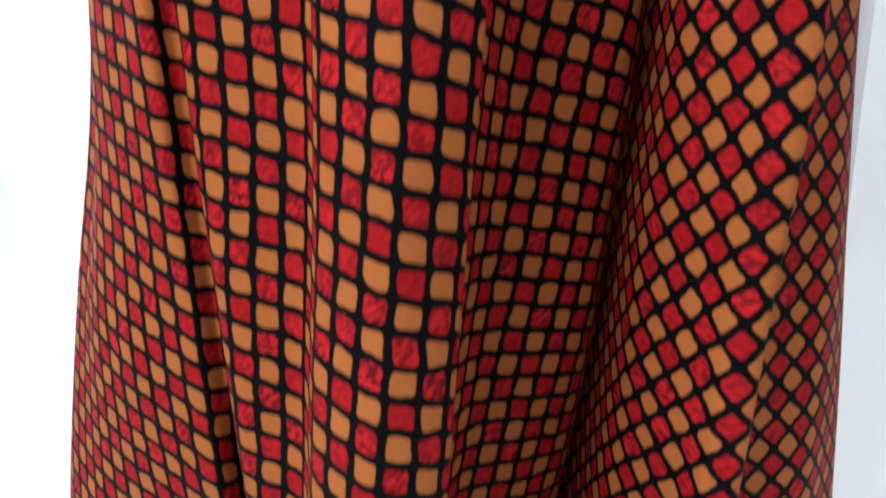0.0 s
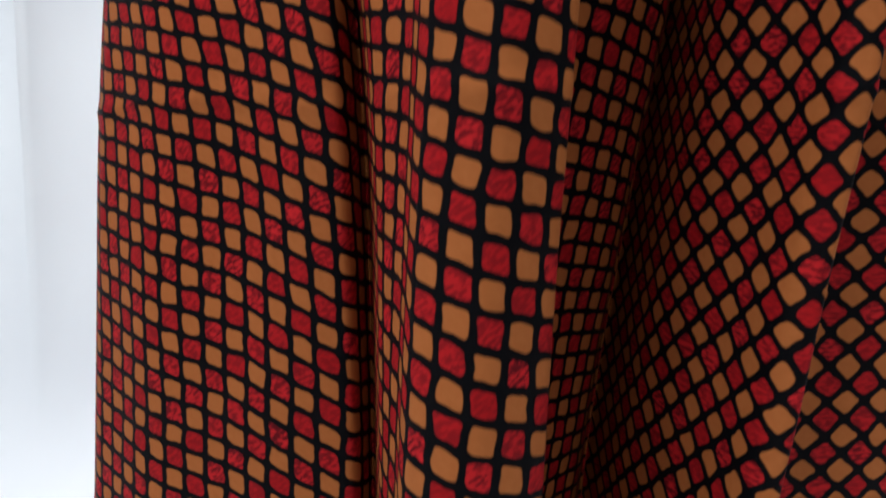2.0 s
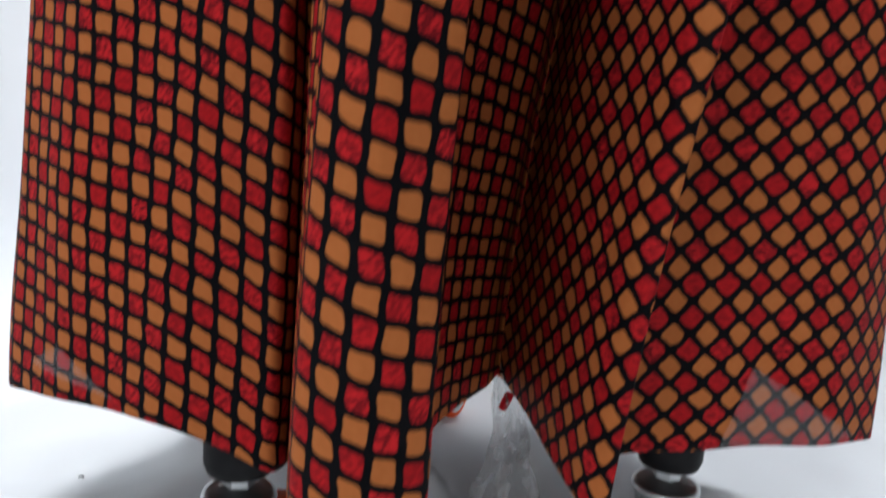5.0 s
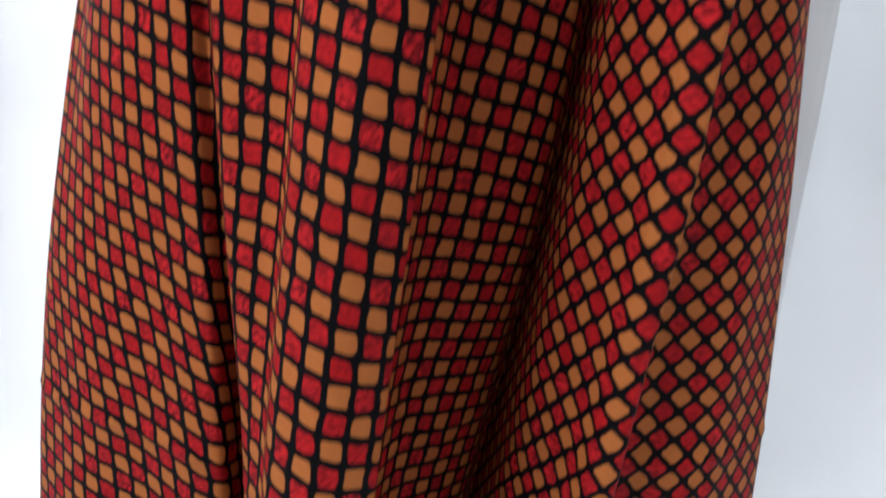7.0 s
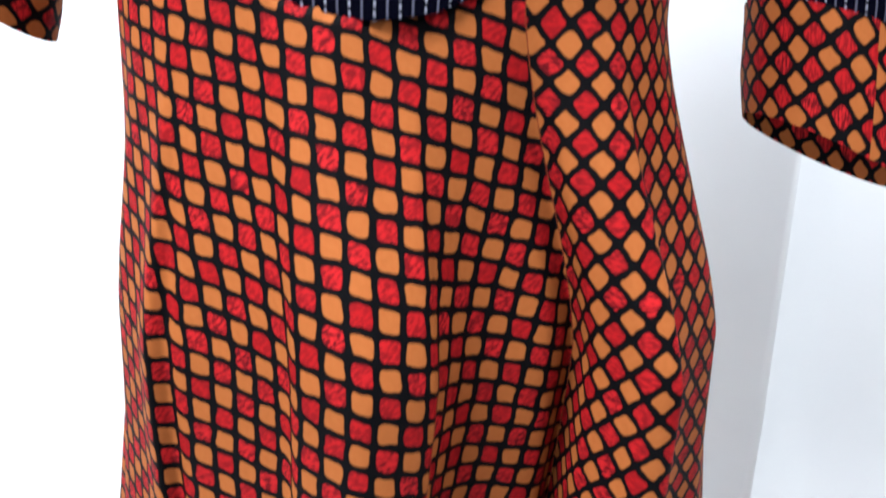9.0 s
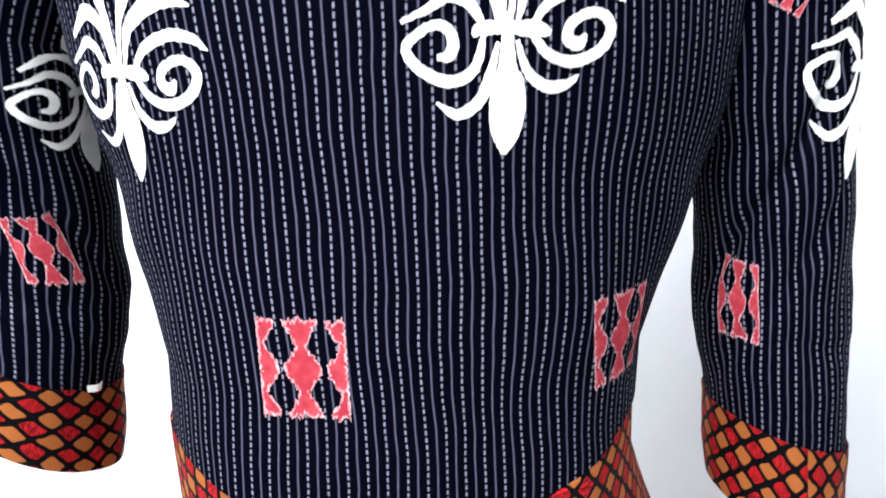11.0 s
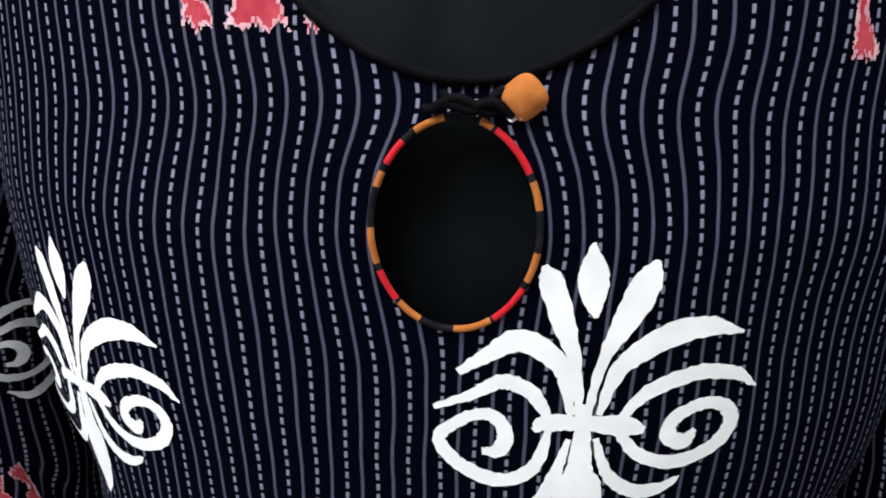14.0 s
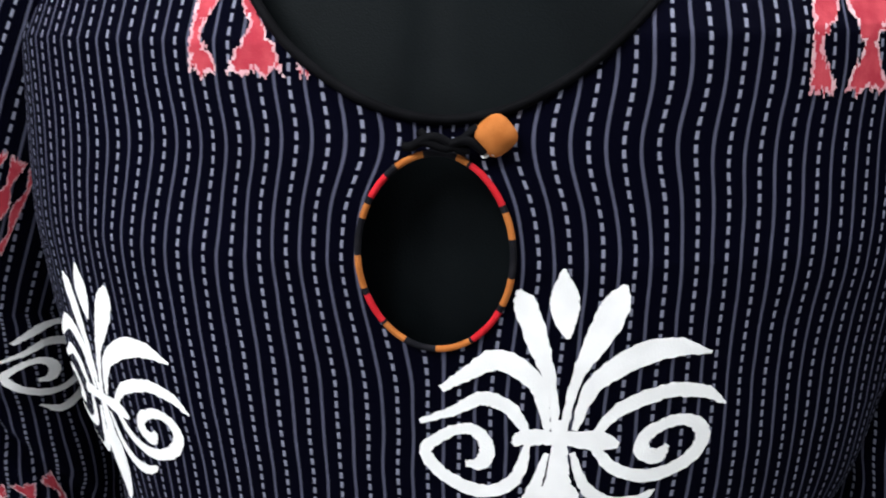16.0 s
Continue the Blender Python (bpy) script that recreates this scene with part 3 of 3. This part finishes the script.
def palm_motif(at, parent, scale):
    """White palm-leaf motif: tapering strokes with slightly bled edges."""
    strokes = PALM_LEAVES + PALM_RIGHT + PALM_LEFT
    verts, faces, rnd = [], [], random.Random(5)
    for k, stroke in enumerate(strokes):
        pts = spline(stroke, 9)
        base = len(verts)
        for i, p in enumerate(pts):
            d = pts[min(i + 1, len(pts) - 1)][:2] - pts[max(i - 1, 0)][:2]
            d = d / (np.hypot(*d) + 1e-9)
            nrm = np.array((-d[1], d[0]))
            w0, w1 = p[2] / 2 + rnd.uniform(-1.3, 1.3), p[2] / 2 + rnd.uniform(-1.3, 1.3)
            for f in (-w0, 0.0, w1):
                c = p[:2] + nrm * f
                v = at(c[0] * scale, c[1] * scale)
                verts.append(v + Vector((0, -0.00004 * (k % 5), 0)))
        for i in range(len(pts) - 1):
            for j in range(2):
                a = base + i * 3 + j
                c = verts[a]
                if c.y > -0.06 or math.hypot((c.x - KEY_X) / KEY_A, (c.z - KEY_Z) / KEY_B) > 1.08:
                    faces.append((a, a + 3, a + 4, a + 1))
    ob = mesh_ob("palm_motif", verts, faces, M_WHITE_PRINT, parent)
    ob["label"] = "white printed palm-leaf motif with curled arms"
    return ob


def ikat_block(at, w, h, parent, seed, top=1.0):
    """Red block in three ragged columns with dark lozenges between; top below 1 leaves off what the neckline cuts away."""
    nx, ny, gx, gy = 84, 104, 14, 16
    grid = np.array([[at((i / gx - 0.5) * w, (j / gy - 0.5) * h) for i in range(gx + 1)] for j in range(gy + 1)])
    fi, fj = np.linspace(0, gx, nx + 1), np.linspace(0, gy, ny + 1)
    ii, jj = np.minimum(fi.astype(int), gx - 1), np.minimum(fj.astype(int), gy - 1)
    a, b = (fi - ii)[None, :, None], (fj - jj)[:, None, None]
    g = [grid[np.ix_(jj + v, ii + u)] for v in (0, 1) for u in (0, 1)]
    verts = ((1 - b) * ((1 - a) * g[0] + a * g[1]) + b * ((1 - a) * g[2] + a * g[3])).reshape(-1, 3)
    col = [noise.noise((i * 0.55, seed, 0.0)) * 0.10 + noise.noise((i * 0.16, seed, 3.0)) * 0.09 for i in range(nx)]
    lip = [noise.noise((j * 0.35, seed, 8.0)) * 0.05 for j in range(ny)]

    def depth(i, j):
        a, b = 2 * (i + 0.5) / nx - 1, 2 * (j + 0.5) / ny - 1 + col[i]
        u, v = abs(a + lip[j]), abs(b)
        core = np.interp(v, (0, 0.10, 0.40, 0.46, 0.98), (0.44, 0.40, 0.13, 0.13, 0.46))
        flank = np.interp(v, (0, 0.12, 0.40, 0.50, 0.80, 1.0), (0.54, 0.56, 0.82, 0.82, 0.58, 0.56))
        return min(max(core - u, min(u - flank, 0.99 - u)), 0.92 - v)

    faces, tone = [], []
    for j in range(ny):
        for i in range(nx):
            k = j * (nx + 1) + i
            d = depth(i, j)
            if d > 0 and (top >= 1.0 or verts[k][2] < neck_z(verts[k][0]) - 0.003):
                faces.append((k, k + 1, k + nx + 2, k + nx + 1))
                tone.append(1 if d < 0.045 + 0.05 * noise.noise((i * 0.4, j * 0.2, seed)) else 0)
    ob = mesh_ob("ikat_block", verts, faces, M_IKAT, parent)
    ob.data.materials.append(M_IKAT_EDGE)
    for p, t in zip(ob.data.polygons, tone):
        p.material_index = t
    ob["label"] = "red printed block with dark lozenges and ragged edges"
    return ob


def bindings():
    pts = [on_body(KEY_X + KEY_A * math.cos(a), KEY_Z + KEY_B * math.sin(a), 0.0008) for a in np.linspace(0, 2 * math.pi, 161)[:-1]]
    ob = tube("keyhole_binding", pts, 0.0011, M_BIND[2], dress, 10, True, "narrow printed binding round the keyhole")
    ob.data.materials.append(M_BIND[0])
    ob.data.materials.append(M_BIND[1])
    marks = [(5, 12, 1), (14, 28, 2), (29, 33, 1), (44, 53, 1), (57, 64, 2), (66, 70, 1), (80, 89, 1), (91, 100, 2), (101, 109, 1), (120, 132, 1), (133, 145, 2), (147, 155, 1)]
    for p in ob.data.polygons:
        k = p.index // 10
        for a, b, m in marks:
            if a <= k < b:
                p.material_index = m
    xs = np.linspace(KEY_X - 0.13, KEY_X + 0.135, 90)
    tube("neck_piping", [on_body(x, min(1.595, float(neck_z(x))), 0.0008) for x in xs if neck_z(x) < 1.59], 0.0017, M_PIPING, dress, 10, False, "black piping round the neckline")
    # tie loop over the slit
    for dx, dz in ((-0.002, 0.0), (0.003, 0.002), (0.0005, -0.003)):
        a, b = on_body(KEY_X + dx - 0.008, 1.4890 + dz, 0.003), on_body(KEY_X + dx + 0.013, 1.4880 - dz, 0.004)
        pts = [a.lerp(b, t) + Vector((0, -0.002 * math.sin(math.pi * t), 0.002 * math.sin(7 * t + dx * 900))) for t in np.linspace(0, 1, 14)]
        tube("button_loop", pts, 0.0015, M_PIPING, dress, 8, False, "black cord loop")
    # button: a covered button, squarish and domed
    bm = bmesh.new()
    rings = []
    for r, h in ((0.0, 0.0042), (0.35, 0.0040), (0.7, 0.0032), (0.92, 0.0016), (1.0, 0.0), (0.9, -0.0018)):
        ring = []
        for i in range(28):
            a = 2 * math.pi * i / 28
            k = (abs(math.cos(a)) ** 3.2 + abs(math.sin(a)) ** 3.2) ** (-1 / 3.2)
            ring.append(bm.verts.new((0.0060 * r * k * math.cos(a), 0.0060 * r * k * math.sin(a), h)))
        rings.append(ring)
    for a, b in zip(rings[1:], rings[2:]):
        for i in range(28):
            bm.faces.new((a[i], a[(i + 1) % 28], b[(i + 1) % 28], b[i]))
    bm.faces.new(rings[1]), bm.faces.new(rings[-1][::-1])
    p = on_body(KEY_X + 0.0190, 1.4905, 0.004)
    bmesh.ops.transform(bm, matrix=Matrix.Translation(p) @ Matrix.Rotation(radians(90), 4, "X") @ Matrix.Rotation(radians(40), 4, "Z"), verts=bm.verts)
    part("button", bm, M_BIND[0], dress, "button covered in orange cloth")


def small_trims():
    """A white care label at the cuff seam, the button's highlight as a white strand, and a loose thread end on the
    skirt.
    """
    n, verts = 10, []
    for j in range(n + 1):
        for i in range(n + 1):
            u, v = i / n - 0.5, j / n - 0.5
            p = on_sleeve(-1, 0.852 + 0.012 * v, 0.42 - 0.20 * u, 0.0022 + 0.0012 * math.sin(5 * u + 1))
            verts.append(p + Vector((0, -0.001 * u, 0.0025 * u)))
    faces = [(j * (n + 1) + i, j * (n + 1) + i + 1, (j + 1) * (n + 1) + i + 1, (j + 1) * (n + 1) + i) for j in range(n) for i in range(n)]
    tag = mesh_ob("care_label", verts, faces, M_WHITE_PRINT, dress)
    tag["label"] = "small white woven label at the cuff seam"
    thicken(tag, 0.0005)
    # white strand that stands in for the highlight below the button
    p = on_body(KEY_X + 0.0168, 1.4850, 0.0035)
    pts = [p + Vector((0.0016 * math.cos(t), -0.0006 * math.sin(3 * t), 0.0006 * math.sin(2 * t))) for t in np.linspace(0, math.pi, 12)]
    tube("button_glint", pts, 0.0006, M_WHITE_PRINT, dress, 8, False, "pale highlight at the button's lower left, made as a short white strand")
    pts = [Vector((0.070 + 0.003 * math.sin(2.4 * t), -0.116 - 0.002 * math.sin(3 * t), 0.188 - 0.012 * t + 0.003 * math.sin(4 * t))) for t in np.linspace(0, 1, 14)]
    tube("loose_thread", pts, 0.0002, M_WHITE_PRINT, dress, 6, False, "loose pale thread end")


PX = 0.000252


def prints():
    palm_motif(body_map(0.0615, 1.389, 0.0006), dress, PX)
    palm_motif(body_map(-0.1285, 1.374, 0.0006), dress, PX)
    palm_motif(sleeve_map(1, 0.39, 0.75, 0.0014, 18), dress, PX)
    palm_motif(sleeve_map(-1, 0.39, 0.20, 0.0014), dress, PX)
    ikat_block(body_map(-0.046, 1.222, 0.0005), 0.049, 0.060, dress, 1)
    ikat_block(body_map(0.127, 1.221, 0.0005), 0.046, 0.060, dress, 2)
    ikat_block(body_map(-0.040, 1.538, 0.0005), 0.050, 0.062, dress, 3, 0.5)
    ikat_block(body_map(0.157, 1.529, 0.0005), 0.048, 0.062, dress, 4, 0.5)
    ikat_block(sleeve_map(1, 0.675, 2.40, 0.0012), 0.026, 0.056, dress, 5)
    ikat_block(sleeve_map(-1, 0.63, 0.95, 0.0012, -16), 0.028, 0.056, dress, 6)
    ikat_block(sleeve_map(1, 0.285, 1.70, 0.0012, 35), 0.018, 0.030, dress, 7)
    ikat_block(sleeve_map(-1, 0.20, 1.15, 0.0012, 10), 0.016, 0.040, dress, 8)


# ---- dummy and stand ----
def dummy():
    verts, n, rows = [], 256, 60
    for j in range(rows + 1):
        z = 0.95 + 0.72 * j / rows
        w = float(lerp_table(z, (0.95, 1.10, 1.20, 1.36, 1.44, 1.50, 1.56, 1.60, 1.67), (0.08, 0.10, 0.11, 0.15, 0.165, 0.155, 0.10, 0.06, 0.055)))
        d = float(lerp_table(z, (0.95, 1.10, 1.20, 1.36, 1.42, 1.48, 1.56, 1.60, 1.67), (0.03, 0.07, 0.085, 0.108, 0.108, 0.098, 0.07, 0.06, 0.055)))
        for i in range(n):
            a = 2 * math.pi * i / n
            c, s = math.cos(a), math.sin(a)
            groove = 0.0022 * math.exp(-((a - 1.5 * math.pi) / 0.02) ** 2)
            verts.append((0.014 + w * math.copysign(abs(c) ** 0.85, c), d * math.copysign(abs(s) ** 0.85, s) + groove, z))
    faces = [(j * n + i, j * n + (i + 1) % n, (j + 1) * n + (i + 1) % n, (j + 1) * n + i) for j in range(rows) for i in range(n)]
    faces += [tuple(range(n))[::-1], tuple(rows * n + i for i in range(n))]
    ob = mesh_ob("mannequin", verts, faces, M_DUMMY)
    tagged(ob, "black cloth-covered dressmaker's dummy inside the dress", "mannequin")


def castor(m, label):
    """A swivel castor; its wheel rolls along the local x axis."""
    root = new("castor")
    bm = bmesh.new()
    lathe(bm, [(0.006, 0.070), (0.006, 0.092)], 16)
    stem = part("stem", bm, M_ZINC, root)
    bm = bmesh.new()
    lathe(bm, [(0.011, 0.0725), (0.011, 0.0800)], 6)
    part("nut", bm, M_ZINC, root, smooth=False)
    bm = bmesh.new()
    lathe(bm, [(0.010, 0.0590), (0.024, 0.0595), (0.0270, 0.063), (0.0262, 0.067), (0.022, 0.0690), (0.019, 0.0680), (0.012, 0.0725)], 40)
    part("swivel_plate", bm, M_ZINC, root, "zinc-plated swivel plate")
    wx = 0.026
    for s in (-1, 1):
        bm = bmesh.new()
        prof = [(-0.018, 0.0585), (0.016, 0.0585), (0.034, 0.050), (0.034, 0.024), (0.026, 0.020), (0.018, 0.026)]
        a = [bm.verts.new((x, s * 0.0195, z)) for x, z in prof]
        b = [bm.verts.new((x, s * 0.0215, z)) for x, z in prof]
        bm.faces.new(a), bm.faces.new(b[::-1])
        for i in range(len(prof)):
            bm.faces.new((a[i], a[(i + 1) % 6], b[(i + 1) % 6], b[i]))
        part("fork_cheek", bm, M_ZINC, root, smooth=False)
    bm = bmesh.new()
    bmesh.ops.create_cube(bm, size=1.0)
    bmesh.ops.transform(bm, matrix=Matrix.LocRotScale((0.004, 0, 0.0585), None, (0.026, 0.043, 0.0022)), verts=bm.verts)
    part("fork_crown", bm, M_ZINC, root, smooth=False)
    turn = Matrix.Translation((wx, 0, 0.0300)) @ Matrix.Rotation(math.pi / 2, 4, "X")
    bm = bmesh.new()
    lathe(bm, [(0.0225, -0.0165), (0.0285, -0.0165), (0.0300, -0.014), (0.0302, 0.0), (0.0300, 0.014), (0.0285, 0.0165), (0.0225, 0.0165)], 48, turn)
    wheel = part("wheel", bm, M_RUBBER, root, "bright orange rubber tyre")
    bm = bmesh.new()
    lathe(bm, [(0.008, -0.0182), (0.012, -0.0172), (0.021, -0.0180), (0.0228, -0.0172), (0.0228, 0.0172), (0.021, 0.0180), (0.012, 0.0172), (0.008, 0.0182)], 40, turn)
    part("rim", bm, M_ZINC, wheel, "dull metal wheel rim")
    bm = bmesh.new()
    lathe(bm, [(0.0058, -0.0255), (0.0058, 0.0255)], 6, turn)
    part("axle_nut", bm, M_ZINC, root, smooth=False)
    bm = bmesh.new()
    lathe(bm, [(0.0032, -0.032), (0.0032, 0.032)], 12, turn)
    part("axle", bm, M_ZINC, root)
    root.matrix_world = m @ Matrix.Scale(0.8, 4)
    tagged(root, label, "castor", "castors of the stand")
    return root


def stand():
    root = new("dummy_stand")
    tagged(root, "black stand of the dummy with three feet", "stand")
    for x, y in FEET:
        bm = bmesh.new()
        lathe(bm, [(0.014, 0.0655), (0.0185, 0.0675), (0.0205, 0.0730), (0.0212, 0.150), (0.018, 0.154)], 36, Matrix.Translation((x, y, 0)))
        part("foot", bm, M_BLACK, root, "black plastic foot")
        d = math.hypot(x, y - HUB_Y)
        bm = bmesh.new()
        lathe(bm, [(0.007, 0.0), (0.007, d)], 16, Matrix.Translation((x, y, 0.158)) @ Vector((-x, HUB_Y - y, 0)).to_track_quat("Z", "Y").to_matrix().to_4x4())
        part("arm", bm, M_BLACK, root)
    bm = bmesh.new()
    lathe(bm, [(0.018, 0.10), (0.018, 1.00)], 20, Matrix.Translation((0, HUB_Y, 0)))
    part("pole", bm, M_BLACK, root)


def skirt_y(x, z):
    """Depth of the skirt's outer panels, beside the folds."""
    xs, ys = skirt_section(z)
    a, b = 4 * PER_FOLD, 20 * PER_FOLD
    return float(np.interp(x, xs[:a], ys[:a]) if x < 0 else np.interp(x, xs[b:], ys[b:]))


def hem_sheen(corners, label):
    """A thin pale triangle over the skirt, with the sheen put in its colour."""
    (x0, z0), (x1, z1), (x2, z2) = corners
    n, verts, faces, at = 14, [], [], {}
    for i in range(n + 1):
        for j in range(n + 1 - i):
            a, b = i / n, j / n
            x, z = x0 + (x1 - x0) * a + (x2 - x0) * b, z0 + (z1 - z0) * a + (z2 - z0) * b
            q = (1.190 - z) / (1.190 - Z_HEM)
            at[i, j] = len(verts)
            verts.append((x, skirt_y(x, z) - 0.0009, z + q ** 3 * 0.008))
    for i in range(n):
        for j in range(n - i):
            faces.append((at[i, j], at[i + 1, j], at[i, j + 1]))
            if j < n - i - 1:
                faces.append((at[i + 1, j], at[i + 1, j + 1], at[i, j + 1]))
    mesh_ob("hem_sheen", verts, faces, M_SHEEN, dress)["label"] = label


def plastic_bag():
    """A crumpled clear bag that hangs under the skirt from a red tie."""
    root = new("plastic_bag")
    tagged(root, "crumpled clear plastic bag hanging under the skirt", "plastic bag")
    nx, nz, verts, faces = 40, 70, [], []
    for j in range(nz + 1):
        q = j / nz
        z = 0.118 - 0.104 * q
        half = (0.006 + 0.015 * min(1, q * 1.3) ** 1.5) * (1 + 0.12 * math.sin(9 * q))
        for i in range(nx + 1):
            a = 2 * i / nx - 1
            x = 0.034 + 0.012 * q + half * a * (1 + 0.3 * noise.noise((a * 2, q * 5, 7.0))) + 0.004 * math.sin(5 * q)
            y = 0.035 - 0.02 * q + 0.016 * noise.noise((a * 3, q * 2, 1.0)) + 0.010 * abs(noise.noise((a * 7, q * 4, 2.0))) - 0.012 * (1 - a * a)
            verts.append((x, y, z + 0.010 * noise.noise((a * 2.5, q, 5.0)) * q))
    m = nx + 1
    faces = [(j * m + i, j * m + i + 1, (j + 1) * m + i + 1, (j + 1) * m + i) for j in range(nz) for i in range(nx)]
    mesh_ob("film", verts, faces, M_FILM, root)
    bm = bmesh.new()
    bmesh.ops.create_cube(bm, size=1.0)
    bmesh.ops.transform(bm, matrix=Matrix.LocRotScale((0.037, 0.018, 0.094), Euler((0.2, 0.3, 0.1)), (0.006, 0.003, 0.014)), verts=bm.verts)
    bmesh.ops.bevel(bm, geom=bm.edges[:], offset=0.001, segments=2, affect="EDGES")
    part("tie", bm, M_BIND[1], root, "red cloth tie")


def thread_scrap(x, y, length, turn):
    z = 0.004
    pts = [Vector((x + length * (t - 0.5) * math.cos(turn), y + length * (t - 0.5) * math.sin(turn) + 0.001 * math.sin(5 * t), z + 0.001 * math.sin(3 * t))) for t in np.linspace(0, 1, 8)]
    ob = tube("thread_scrap", pts, 0.0006, M_PIPING, None, 6)
    tagged(ob, "short dark thread scrap lying on the white cloth", "thread", "thread scraps")



room()
backdrop()
skirt()
bodice()
sleeve(-1, "sleeve")
sleeve(1, "sleeve")
prints()
bindings()
small_trims()
dummy()
stand()
castor(pose(FEET[0][0], FEET[0][1], 0, 0, 0, 12), "zinc castor with orange wheel, turned sideways on the cloth")
castor(pose(FEET[1][0], FEET[1][1], 0, 0, 0, -97), "zinc castor with orange wheel, rolled end-on on the cloth")
castor(pose(FEET[2][0], FEET[2][1], 0, 0, 0, 60), "zinc castor with orange wheel behind the skirt")
plastic_bag()
hem_sheen([(-0.245, 0.112), (-0.185, 0.104), (-0.222, 0.128)], "pale sheen painted near the corner of the hem")
hem_sheen([(0.135, 0.105), (0.225, 0.105), (0.150, 0.150)], "pale sheen painted near the corner of the hem")
thread_scrap(-0.255, 0.06, 0.004, 0.3)
thread_scrap(0.255, 0.01, 0.004, 1.0)
thread_scrap(0.075, 0.0, 0.008, 1.4)
thread_scrap(-0.21, -0.03, 0.003, 0.8)
